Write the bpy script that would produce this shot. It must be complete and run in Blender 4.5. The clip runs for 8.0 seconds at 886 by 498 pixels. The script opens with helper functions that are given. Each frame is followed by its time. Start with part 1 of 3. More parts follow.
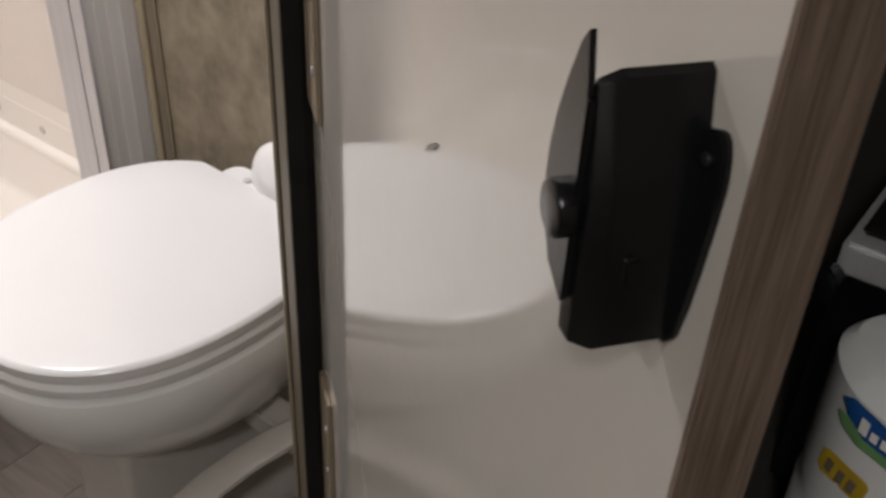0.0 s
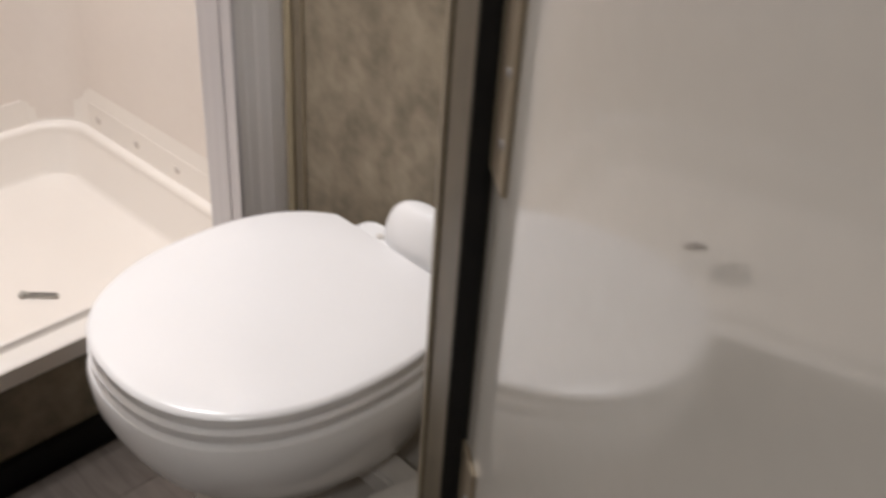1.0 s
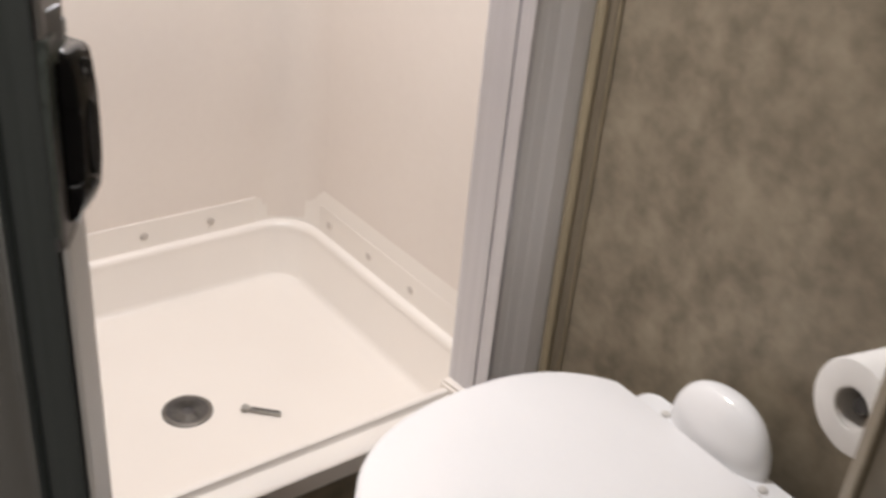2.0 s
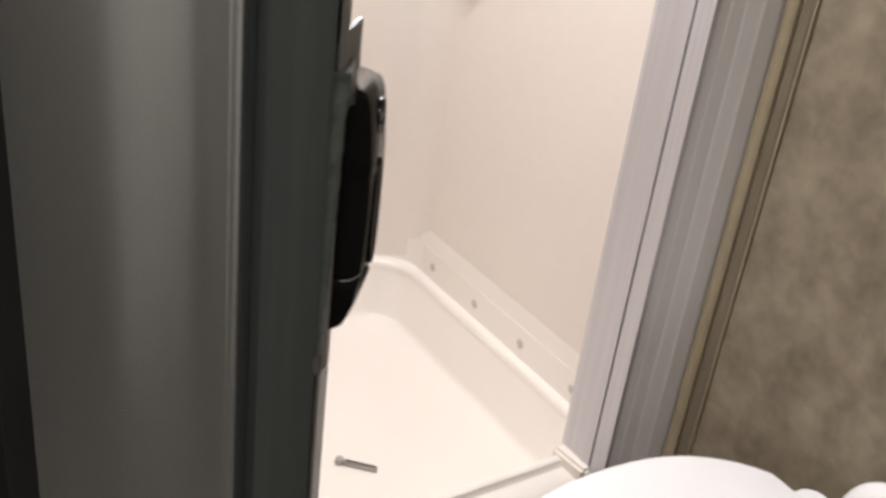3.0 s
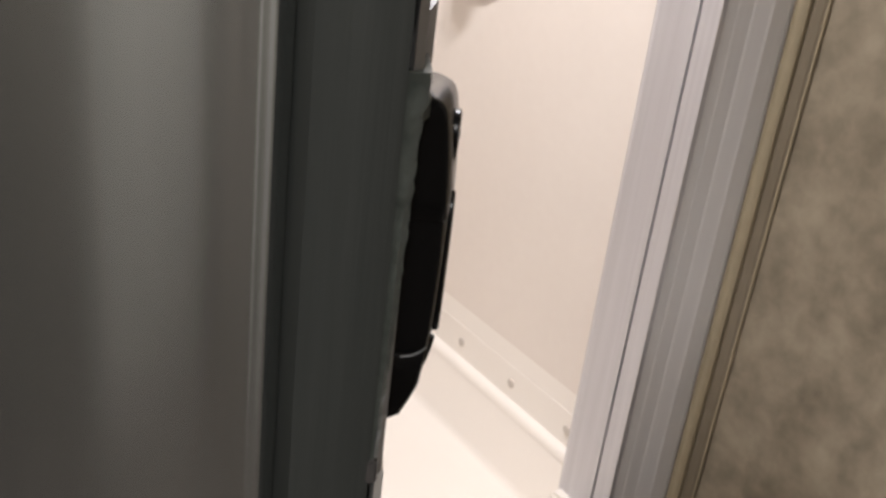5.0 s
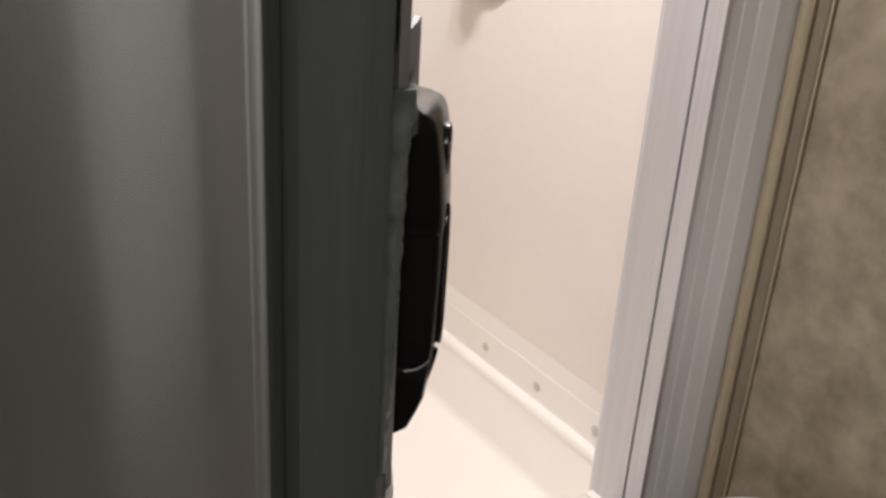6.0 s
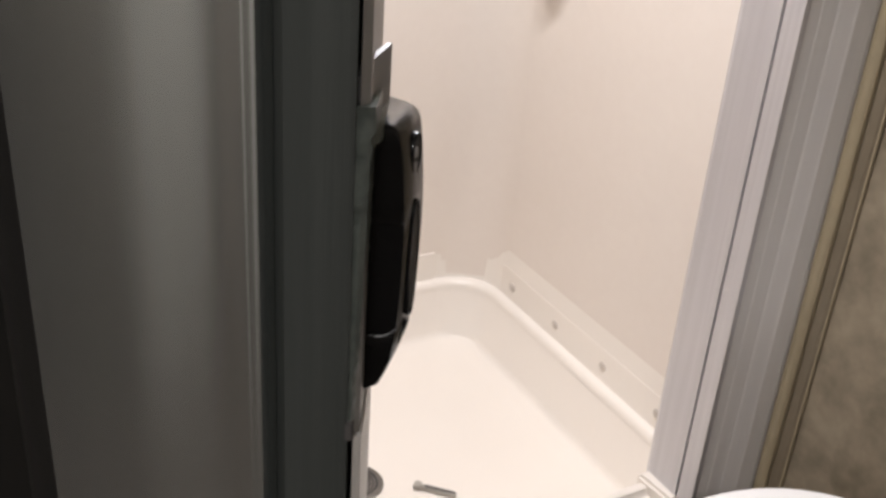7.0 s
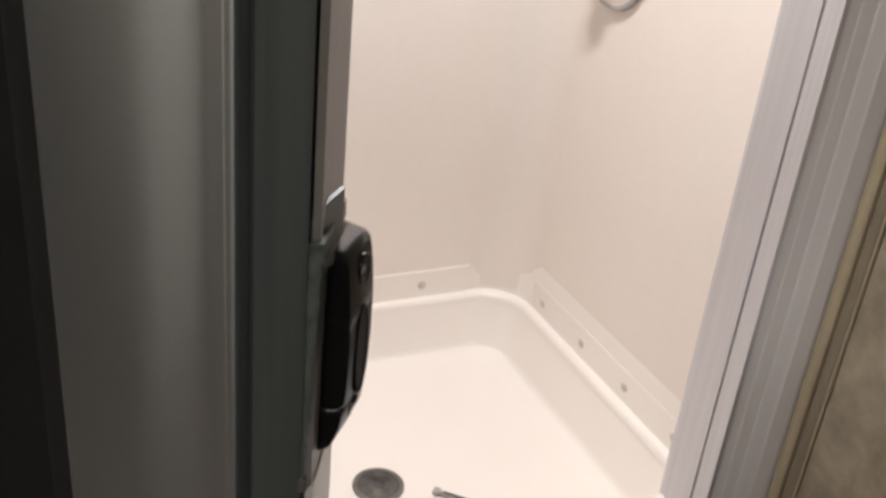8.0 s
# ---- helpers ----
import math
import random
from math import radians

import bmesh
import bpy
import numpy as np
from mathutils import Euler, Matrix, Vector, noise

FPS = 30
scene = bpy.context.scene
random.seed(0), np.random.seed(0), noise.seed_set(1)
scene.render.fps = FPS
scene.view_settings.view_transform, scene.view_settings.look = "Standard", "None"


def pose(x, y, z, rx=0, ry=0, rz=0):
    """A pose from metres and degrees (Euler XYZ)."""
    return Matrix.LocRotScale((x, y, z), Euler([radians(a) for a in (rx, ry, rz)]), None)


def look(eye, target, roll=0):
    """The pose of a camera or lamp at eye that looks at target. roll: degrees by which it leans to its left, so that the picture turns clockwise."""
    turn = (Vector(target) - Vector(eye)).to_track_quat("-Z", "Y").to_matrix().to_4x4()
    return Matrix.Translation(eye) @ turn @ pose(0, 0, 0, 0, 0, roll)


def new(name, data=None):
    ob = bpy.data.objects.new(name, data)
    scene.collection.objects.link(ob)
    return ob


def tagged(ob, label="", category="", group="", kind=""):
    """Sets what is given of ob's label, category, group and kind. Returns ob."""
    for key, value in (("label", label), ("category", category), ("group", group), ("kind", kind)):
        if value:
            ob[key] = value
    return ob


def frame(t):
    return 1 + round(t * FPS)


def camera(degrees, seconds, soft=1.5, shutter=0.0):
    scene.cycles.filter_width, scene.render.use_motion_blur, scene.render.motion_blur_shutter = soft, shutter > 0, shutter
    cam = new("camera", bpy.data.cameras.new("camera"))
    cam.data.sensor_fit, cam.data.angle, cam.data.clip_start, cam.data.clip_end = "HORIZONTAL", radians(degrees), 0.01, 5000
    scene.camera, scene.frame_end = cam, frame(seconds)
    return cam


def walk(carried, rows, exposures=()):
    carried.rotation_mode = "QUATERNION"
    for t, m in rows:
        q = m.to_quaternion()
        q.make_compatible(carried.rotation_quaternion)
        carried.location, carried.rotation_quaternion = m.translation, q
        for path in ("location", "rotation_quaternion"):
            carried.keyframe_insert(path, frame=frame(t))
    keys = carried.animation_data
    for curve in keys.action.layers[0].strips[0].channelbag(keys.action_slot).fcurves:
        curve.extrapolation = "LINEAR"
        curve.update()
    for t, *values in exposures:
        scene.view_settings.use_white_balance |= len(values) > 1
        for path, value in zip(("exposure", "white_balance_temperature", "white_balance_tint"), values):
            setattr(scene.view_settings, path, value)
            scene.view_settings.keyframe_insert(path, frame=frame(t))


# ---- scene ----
cam = camera(48.55, 8.0, soft=3.0, shutter=0.4)
PATH = [
    (0, (1.2460, -0.8551, 1.1774), (0.7752, -0.1915, 0.5960), 2.93),
    (0.5, (1.2336, -0.8546, 1.1758), (0.7420, -0.2105, 0.5947), 3.18),
    (0.7, (1.2311, -0.8663, 1.1798), (0.7149, -0.2227, 0.6147), 3.62),
    (1, (1.1891, -0.8904, 1.1834), (0.6333, -0.2571, 0.6449), 4.01),
    (1.2, (1.1331, -0.8970, 1.1889), (0.5522, -0.2762, 0.6624), 3.97),
    (1.5, (1.0500, -0.9116, 1.1999), (0.4305, -0.3123, 0.6928), 4.24),
    (1.7, (0.9952, -0.9112, 1.1979), (0.3488, -0.3308, 0.7027), 4.61),
    (2, (0.9238, -0.9251, 1.1876), (0.2462, -0.3662, 0.7095), 5.57),
    (2.1, (0.9073, -0.9262, 1.1869), (0.2209, -0.3760, 0.7113), 5.72),
    (2.2, (0.8896, -0.9281, 1.1859), (0.1956, -0.3861, 0.7119), 6.09),
    (3.3, (0.7571, -0.9323, 1.1324), (0.0245, -0.4173, 0.6873), 7.86),
    (3.5, (0.7467, -0.9298, 1.1252), (0.0126, -0.4133, 0.6845), 8.45),
    (4, (0.7041, -0.9123, 1.0980), (-0.0173, -0.3757, 0.6603), 6.67),
    (4.5, (0.7130, -0.9189, 1.1170), (-0.0085, -0.3723, 0.6921), 8.01),
    (6, (0.7210, -0.9152, 1.1230), (-0.0181, -0.3875, 0.7044), 3.72),
    (6.5, (0.7290, -0.9067, 1.1272), (-0.0302, -0.4240, 0.6906), 4.30),
    (7, (0.7595, -0.9094, 1.1422), (-0.0158, -0.4648, 0.6936), 4.30),
    (7.5, (0.7819, -0.9134, 1.1646), (0.0078, -0.4856, 0.6979), 5.59),
    (7.6, (0.7836, -0.9120, 1.1686), (0.0078, -0.4883, 0.7010), 5.62),
    (8, (0.8013, -0.9025, 1.1932), (0.0048, -0.5042, 0.7382), 6.02),
]
walk(cam, [(t, look(eye, target, roll)) for t, eye, target, roll in PATH],
     exposures=[(0, 0.04), (0.7, 0.07), (1.3, 0.02), (2.1, 0.08), (3.4, 0.25), (8.0, 0.16)])

# ---- light ----
world = bpy.data.worlds.new("world")
scene.world = world
world.use_nodes = True
world.node_tree.nodes["Background"].inputs[0].default_value = (1.0, 0.9, 0.8, 1)
world.node_tree.nodes["Background"].inputs[1].default_value = 0.02


def lamp(name, energy, size, at, colour=(0.985, 0.97, 1.0)):
    data = bpy.data.lights.new(name, "AREA")
    data.shape, data.size, data.energy, data.color = "DISK", size, energy, colour
    ob = new(name, data)
    ob.matrix_world = pose(*at)
    return ob


LAMPS = [(-0.25, -0.43), (-0.11, -0.37)]
for lx, ly in LAMPS:
    lamp("ceiling_bulb", 9.1, 0.07, (lx, ly, 1.955))

# Unseen hallway fill lamps; the second is added to brighten the door's reflection.
HALL = [(1.5, -1.55), (0.55, -1.95)]
for lx, ly in HALL:
    lamp("hall_fill", 9.6, 0.16, (lx, ly, 1.955), (1.0, 0.97, 0.95))


# ---- materials ----
def nodes(name, rough=0.5, metal=0.0):
    m = bpy.data.materials.new(name)
    m.use_nodes = True
    b = m.node_tree.nodes["Principled BSDF"]
    b.inputs["Roughness"].default_value = rough
    b.inputs["Metallic"].default_value = metal
    return m, m.node_tree, b


def tex(nt, kind, scale, stretch=(1, 1, 1), detail=4.0, **kw):
    co = nt.nodes.new("ShaderNodeTexCoord")
    mp = nt.nodes.new("ShaderNodeMapping")
    mp.inputs["Scale"].default_value = stretch
    nt.links.new(co.outputs["Object"], mp.inputs["Vector"])
    t = nt.nodes.new(kind)
    t.inputs["Scale"].default_value = scale
    if "Detail" in t.inputs:
        t.inputs["Detail"].default_value = detail
    for k, v in kw.items():
        t.inputs[k].default_value = v
    nt.links.new(mp.outputs["Vector"], t.inputs["Vector"])
    return t.outputs[0]


def ramp(nt, fac, stops):
    r = nt.nodes.new("ShaderNodeValToRGB")
    while len(r.color_ramp.elements) < len(stops):
        r.color_ramp.elements.new(0.5)
    for el, (pos, col) in zip(r.color_ramp.elements, stops):
        el.position, el.color = pos, (*col, 1)
    nt.links.new(fac, r.inputs[0])
    return r.outputs[0]


def blend(nt, a, b, fac):
    m = nt.nodes.new("ShaderNodeMix")
    m.data_type = "RGBA"
    m.inputs[0].default_value = fac
    nt.links.new(a, m.inputs[6])
    nt.links.new(b, m.inputs[7])
    return m.outputs[2]


def bump(nt, b, height, strength, distance=0.002):
    n = nt.nodes.new("ShaderNodeBump")
    n.inputs["Strength"].default_value = strength
    n.inputs["Distance"].default_value = distance
    nt.links.new(height, n.inputs["Height"])
    nt.links.new(n.outputs[0], b.inputs["Normal"])


def mottled(name, dark, light, scale, rough, metal=0.0, fine=60.0, bumps=0.1, stretch=(1, 1, 1)):
    """A surface with clouds at one scale and grain at another."""
    m, nt, b = nodes(name, rough, metal)
    big = tex(nt, "ShaderNodeTexNoise", scale, stretch, 6.0)
    small = tex(nt, "ShaderNodeTexNoise", fine, stretch, 3.0)
    col = blend(nt, ramp(nt, big, [(0.3, dark), (0.7, light)]), ramp(nt, small, [(0.3, dark), (0.7, light)]), 0.3)
    nt.links.new(col, b.inputs["Base Color"])
    rr = nt.nodes.new("ShaderNodeMapRange")
    rr.inputs["To Min"].default_value = max(rough - 0.06, 0.02)
    rr.inputs["To Max"].default_value = rough + 0.06
    nt.links.new(big, rr.inputs["Value"])
    nt.links.new(rr.outputs[0], b.inputs["Roughness"])
    bump(nt, b, small, bumps, 0.0008)
    return m


WALLPAPER, nt, b = nodes("wallpaper", 0.55)
clouds = tex(nt, "ShaderNodeTexNoise", 13.0, (1.3, 1.3, 0.9), 8.0, Distortion=0.25)
veins = tex(nt, "ShaderNodeTexNoise", 42.0, detail=8.0, Distortion=0.25)
c1 = ramp(nt, clouds, [(0.32, (0.128, 0.105, 0.070)), (0.5, (0.222, 0.184, 0.129)), (0.68, (0.315, 0.264, 0.19))])
c2 = ramp(nt, veins, [(0.32, (0.128, 0.104, 0.07)), (0.5, (0.222, 0.184, 0.129)), (0.68, (0.325, 0.27, 0.195))])
nt.links.new(blend(nt, c1, c2, 0.35), b.inputs["Base Color"])
bump(nt, b, veins, 0.15, 0.0006)

ACRYLIC = mottled("cream_acrylic", (0.775, 0.70, 0.635), (0.815, 0.745, 0.68), 3.0, 0.24, bumps=0.03)
PAN = mottled("pan_plastic", (0.80, 0.74, 0.675), (0.84, 0.785, 0.72), 4.0, 0.36, bumps=0.05, fine=300.0)
CERAMIC = mottled("white_ceramic", (0.80, 0.79, 0.785), (0.83, 0.82, 0.815), 3.0, 0.08, bumps=0.0)
LIDPLASTIC = mottled("white_lid_plastic", (0.80, 0.785, 0.78), (0.83, 0.815, 0.81), 5.0, 0.2, bumps=0.03, fine=200.0)
DULLPLASTIC = mottled("off_white_plastic", (0.52, 0.49, 0.45), (0.6, 0.57, 0.53), 6.0, 0.4)
ALU = mottled("brushed_aluminium", (0.55, 0.54, 0.56), (0.64, 0.63, 0.65), 5.0, 0.42, metal=0.55, stretch=(40, 40, 0.6), bumps=0.03)
ALUDULL = mottled("dull_aluminium", (0.42, 0.40, 0.40), (0.5, 0.485, 0.48), 5.0, 0.5, metal=0.4, stretch=(40, 40, 0.6))
# Paler aluminium copy; its lightness replaces hallway light missing on the outer post.
ALULIT = mottled("lit_aluminium", (0.67, 0.65, 0.64), (0.71, 0.69, 0.68), 5.0, 0.45, metal=0.0, stretch=(40, 40, 0.6), bumps=0.03)
BRASS = mottled("gold_trim", (0.30, 0.25, 0.165), (0.38, 0.32, 0.215), 8.0, 0.4, metal=0.1)
TRIMBROWN = mottled("brown_trim", (0.15, 0.12, 0.08), (0.20, 0.165, 0.115), 10.0, 0.45)
GROOVE = mottled("dark_gasket", (0.05, 0.045, 0.045), (0.09, 0.085, 0.08), 20.0, 0.6)
# Black for seals, and for shade painted on the rear leaf and grip openings.
SEALSHADE = mottled("black_seal_and_shade", (0.005, 0.005, 0.005), (0.010, 0.009, 0.008), 25.0, 0.55)
SEALSHADE.node_tree.nodes["Principled BSDF"].inputs["Specular IOR Level"].default_value = 0.2
BLACKPLASTIC = mottled("black_plastic", (0.003, 0.003, 0.0033), (0.0055, 0.0055, 0.006), 30.0, 0.25, bumps=0.08, fine=900.0)
BLACKPLASTIC.node_tree.nodes["Principled BSDF"].inputs["Specular IOR Level"].default_value = 0.28
DOORDARK = mottled("dark_grey_gloss", (0.52, 0.545, 0.535), (0.61, 0.632, 0.622), 3.0, 0.26, metal=0.93, bumps=0.02, stretch=(8, 8, 0.4))
STILE = mottled("dark_grey_metal", (0.055, 0.061, 0.058), (0.078, 0.084, 0.08), 6.0, 0.33, metal=0.35, stretch=(30, 30, 0.5))
EDGEMETAL = mottled("grey_edge_metal", (0.20, 0.192, 0.183), (0.27, 0.26, 0.25), 6.0, 0.42, metal=0.4, stretch=(30, 30, 0.5))
CHROME = mottled("satin_steel", (0.24, 0.24, 0.245), (0.31, 0.31, 0.315), 12.0, 0.5, metal=0.6)
LAMINATE = mottled("glossy_door_laminate", (0.36, 0.338, 0.305), (0.395, 0.371, 0.337), 2.0, 0.06, bumps=0.0)
LAMINATE.node_tree.nodes["Principled BSDF"].inputs["IOR"].default_value = 1.62
WALLEND = mottled("olive_brown_jamb", (0.060, 0.049, 0.032), (0.112, 0.092, 0.063), 22.0, 0.55)
WALLEND.node_tree.nodes["Principled BSDF"].inputs["Specular IOR Level"].default_value = 0.2
HINGE = mottled("tan_hinge", (0.25, 0.205, 0.145), (0.31, 0.255, 0.185), 20.0, 0.35, metal=0.45)
GASKETCLEAR = mottled("frosted_gasket", (0.048, 0.058, 0.052), (0.112, 0.126, 0.114), 160.0, 0.3, bumps=0.5, fine=420.0)
PAPER = mottled("white_paper", (0.74, 0.72, 0.69), (0.8, 0.78, 0.75), 30.0, 0.9, bumps=0.4)
PAPERWHITE = mottled("pale_lower_edge", (0.60, 0.58, 0.56), (0.68, 0.66, 0.64), 9.0, 0.4, stretch=(30, 30, 0.5))
WRAP = mottled("plastic_wrap", (0.66, 0.67, 0.66), (0.78, 0.78, 0.77), 14.0, 0.25, bumps=0.5, fine=25.0)
BLUE = mottled("print_blue", (0.01, 0.06, 0.22), (0.015, 0.09, 0.3), 20.0, 0.3)
GREEN = mottled("print_green", (0.12, 0.27, 0.1), (0.18, 0.35, 0.14), 20.0, 0.3)
YELLOW = mottled("print_yellow", (0.42, 0.28, 0.02), (0.55, 0.38, 0.03), 20.0, 0.3)
DARKPAINT = mottled("dark_cupboard", (0.02, 0.018, 0.016), (0.035, 0.03, 0.026), 8.0, 0.6)
CEILING = mottled("ceiling_white", (0.6, 0.56, 0.5), (0.66, 0.62, 0.56), 6.0, 0.8)
# Pale and dark hallway tones, chosen only for the shower door's reflection.
HALLWALL = mottled("hall_pale_reflected", (0.70, 0.665, 0.625), (0.78, 0.745, 0.70), 9.0, 0.7)
HALLDARK = mottled("hall_brown_reflected", (0.20, 0.172, 0.145), (0.27, 0.235, 0.2), 7.0, 0.5)
DRAINSTEEL = mottled("drain_steel", (0.13, 0.122, 0.11), (0.24, 0.225, 0.205), 40.0, 0.38, metal=0.7)
GREYBIT = mottled("grey_metal_clip", (0.36, 0.34, 0.31), (0.5, 0.48, 0.44), 40.0, 0.45, metal=0.4)

SCUFF = mottled("grey_scuff", (0.22, 0.2, 0.18), (0.29, 0.265, 0.235), 60.0, 0.8)

WOOD, nt, b = nodes("walnut_edge", 0.5)
g1 = tex(nt, "ShaderNodeTexNoise", 30.0, (12, 12, 0.5), 8.0, Distortion=0.4)
g2 = tex(nt, "ShaderNodeTexNoise", 150.0, (8, 8, 0.25), 6.0)
wc = blend(nt, ramp(nt, g1, [(0.3, (0.062, 0.043, 0.030)), (0.5, (0.106, 0.075, 0.055)), (0.7, (0.155, 0.112, 0.084))]),
           ramp(nt, g2, [(0.35, (0.038, 0.025, 0.017)), (0.6, (0.142, 0.103, 0.077))]), 0.45)
nt.links.new(wc, b.inputs["Base Color"])
bump(nt, b, g2, 0.35, 0.0005)

PLANK, nt, b = nodes("floor_plank", 0.5)
g1 = tex(nt, "ShaderNodeTexNoise", 8.0, (1, 9, 1), 8.0, Distortion=0.5)
info = nt.nodes.new("ShaderNodeObjectInfo")
tone = ramp(nt, info.outputs["Random"], [(0.0, (0.065, 0.05, 0.04)), (1.0, (0.115, 0.09, 0.073))])
nt.links.new(blend(nt, ramp(nt, g1, [(0.3, (0.05, 0.038, 0.03)), (0.7, (0.14, 0.112, 0.09))]), tone, 0.5), b.inputs["Base Color"])
bump(nt, b, g1, 0.2, 0.0008)


# ---- mesh helpers ----
def thing(name, label, category, group="", kind="", at=None):
    ob = tagged(new(name), label, category, group, kind)
    if at is not None:
        ob.matrix_world = at
    return ob


def finish(bm, name, material, smooth=False):
    bmesh.ops.recalc_face_normals(bm, faces=bm.faces)
    me = bpy.data.meshes.new(name)
    bm.to_mesh(me)
    bm.free()
    me.materials.append(material)
    if smooth:
        me.polygons.foreach_set("use_smooth", [True] * len(me.polygons))
        me.set_sharp_from_angle(angle=radians(38))
    return me


def part(name, bm, material, parent, label="", smooth=False, at=None):
    ob = new(name, finish(bm, name, material, smooth))
    ob.parent = parent
    if at is not None:
        ob.matrix_local = at
    return tagged(ob, label)


def structure(name, bm, material, label, smooth=False, category=""):
    return tagged(new(name, finish(bm, name, material, smooth)), label, category, "", "structure")


def block(lo, hi, bevel=0.0, segments=2, bm=None):
    bm = bm or bmesh.new()
    vs = bmesh.ops.create_cube(bm, size=1)["verts"]
    for v in vs:
        v.co = Vector([(a + c) / 2 + k * (c - a) for a, c, k in zip(lo, hi, v.co)])
    if bevel:
        es = {e for v in vs for e in v.link_edges}
        bmesh.ops.bevel(bm, geom=list(es), offset=bevel, segments=segments, affect="EDGES")
    return bm


def prism(outline, z0, z1, bevel=0.0, bm=None):
    """A plan outline pulled up from z0 to z1."""
    bm = bm or bmesh.new()
    low = [bm.verts.new((x, y, z0)) for x, y in outline]
    top = [bm.verts.new((x, y, z1)) for x, y in outline]
    n = len(outline)
    for i in range(n):
        bm.faces.new((low[i], low[(i + 1) % n], top[(i + 1) % n], top[i]))
    bm.faces.new(low[::-1])
    bm.faces.new(top)
    if bevel:
        bmesh.ops.bevel(bm, geom=list(bm.edges), offset=bevel, segments=2, affect="EDGES")
    return bm


def loft(rings, cap_low=True, cap_top=True, bm=None):
    bm = bm or bmesh.new()
    rows = [[bm.verts.new(p) for p in ring] for ring in rings]
    n = len(rows[0])
    for a, c in zip(rows, rows[1:]):
        for i in range(n):
            bm.faces.new((a[i], a[(i + 1) % n], c[(i + 1) % n], c[i]))
    if cap_low:
        bm.faces.new(rows[0][::-1])
    if cap_top:
        bm.faces.new(rows[-1])
    return bm


def disc(radius, z0, z1, segments=32, bevel=0.0, hole=0.0, bm=None):
    ring = lambda r, z: [(r * math.cos(2 * math.pi * i / segments), r * math.sin(2 * math.pi * i / segments), z) for i in range(segments)]
    b0 = bevel
    rings = [ring(radius, z0), ring(radius, z1 - b0)]
    if b0:
        rings += [ring(radius - b0 * 0.3, z1 - b0 * 0.3), ring(radius - b0, z1)]
    if hole:
        rings += [ring(hole, z1), ring(hole, z0)]
        return loft(rings + [rings[0]], False, False, bm)
    return loft(rings, True, True, bm)


def rounded(x0, x1, y0, y1, r, z, per=7):
    out = []
    for cx, cy, a in ((x1 - r, y1 - r, 0), (x0 + r, y1 - r, 90), (x0 + r, y0 + r, 180), (x1 - r, y0 + r, 270)):
        for k in range(per):
            t = radians(a + 90 * k / (per - 1))
            out.append((cx + r * math.cos(t), cy + r * math.sin(t), z))
    return out


# ---- room ----
CEIL = 2.0
room = tagged(new("floor", finish(block((-0.75, -2.3, -0.06), (2.3, 0.06, -0.006)), "floor", DARKPAINT)), "dark vinyl plank floor", "floor", "", "structure")
structure("wall_back", block((0.0, 0.0, 0.0), (2.3, 0.05, CEIL)), WALLPAPER, "mottled beige-brown wallpapered wall behind the toilet")
structure("wall_right", prism([(0.75, -0.02), (0.715, -0.325), (0.735, -0.335), (0.79, -0.02)], 0, CEIL), WALLPAPER, "mottled beige-brown partition beside the toilet")
# Unseen hallway walls, toned so the dark door reflects one bright band.
structure("wall_hall_end", block((-0.75, -2.3, 0), (0.94, -2.25, CEIL)), HALLDARK, "unseen brown hallway panel, added to darken the door's reflection")
structure("wall_hall_pale", block((0.941, -2.3, 0), (1.95, -2.25, CEIL)), HALLWALL, "unseen off-white hallway wall, added for the door's bright reflection")
structure("wall_hall_corner", block((1.951, -2.3, 0), (2.3, -2.25, CEIL)), HALLDARK, "unseen brown hallway panel, added to darken the door's reflection")
structure("wall_hall_side", block((2.25, -2.25, 0), (2.3, 0.0, CEIL)), HALLDARK, "unseen brown hallway wall, darkens the door's reflection")
structure("wall_hall_left", block((-0.75, -2.25, 0), (-0.7, -1.36, CEIL)), DARKPAINT, "unseen dark hallway end, darkens the door's reflection")
structure("wall_shower_front", block((-0.7, -1.335, 0), (0.0, -1.31, CEIL)), ACRYLIC, "cream acrylic wall closing the shower")
# Added dark sheet, so the door's left side reflects no bright wall.
structure("wall_hall_panel", block((-0.7, -1.36, 0), (0.0, -1.336, CEIL)), DARKPAINT, "added dark panel outside the shower, darkens the door's reflection")
structure("ceiling", block((-0.75, -2.3, CEIL), (2.3, 0.06, CEIL + 0.05)), CEILING, "plain off-white ceiling")

# ---- shower ----
XL = -0.684
R = 0.095
path = [(0.0, 0.004)] + [(XL + R - R * math.sin(radians(a)), 0.004 - R + R * math.cos(radians(a))) for a in range(0, 91, 10)] + [(XL, -1.31)]
back = [(XL - 0.05, -1.31), (XL - 0.05, 0.05), (0.0, 0.05)]
structure("wall_shower", prism(path + back, 0.25, CEIL), ACRYLIC, "cream acrylic shower surround with a rounded corner", True)

pan = thing("shower_pan", "cream plastic shower pan with a raised curb", "shower pan")
FL = 0.148
rings = [
    rounded(-0.60, -0.10, -1.26, -0.09, 0.05, FL - 0.001),
    rounded(-0.624, -0.078, -1.275, -0.062, 0.055, FL + 0.0005),
    rounded(-0.631, -0.072, -1.281, -0.054, 0.056, FL + 0.004),
    rounded(-0.636, -0.068, -1.285, -0.049, 0.060, FL + 0.013),
    rounded(-0.660, -0.055, -1.295, -0.024, 0.071, 0.222),
    rounded(-0.663, -0.048, -1.298, -0.021, 0.0746, 0.232),
]
part("basin", loft(rings, True, False), PAN, pan, "", True)
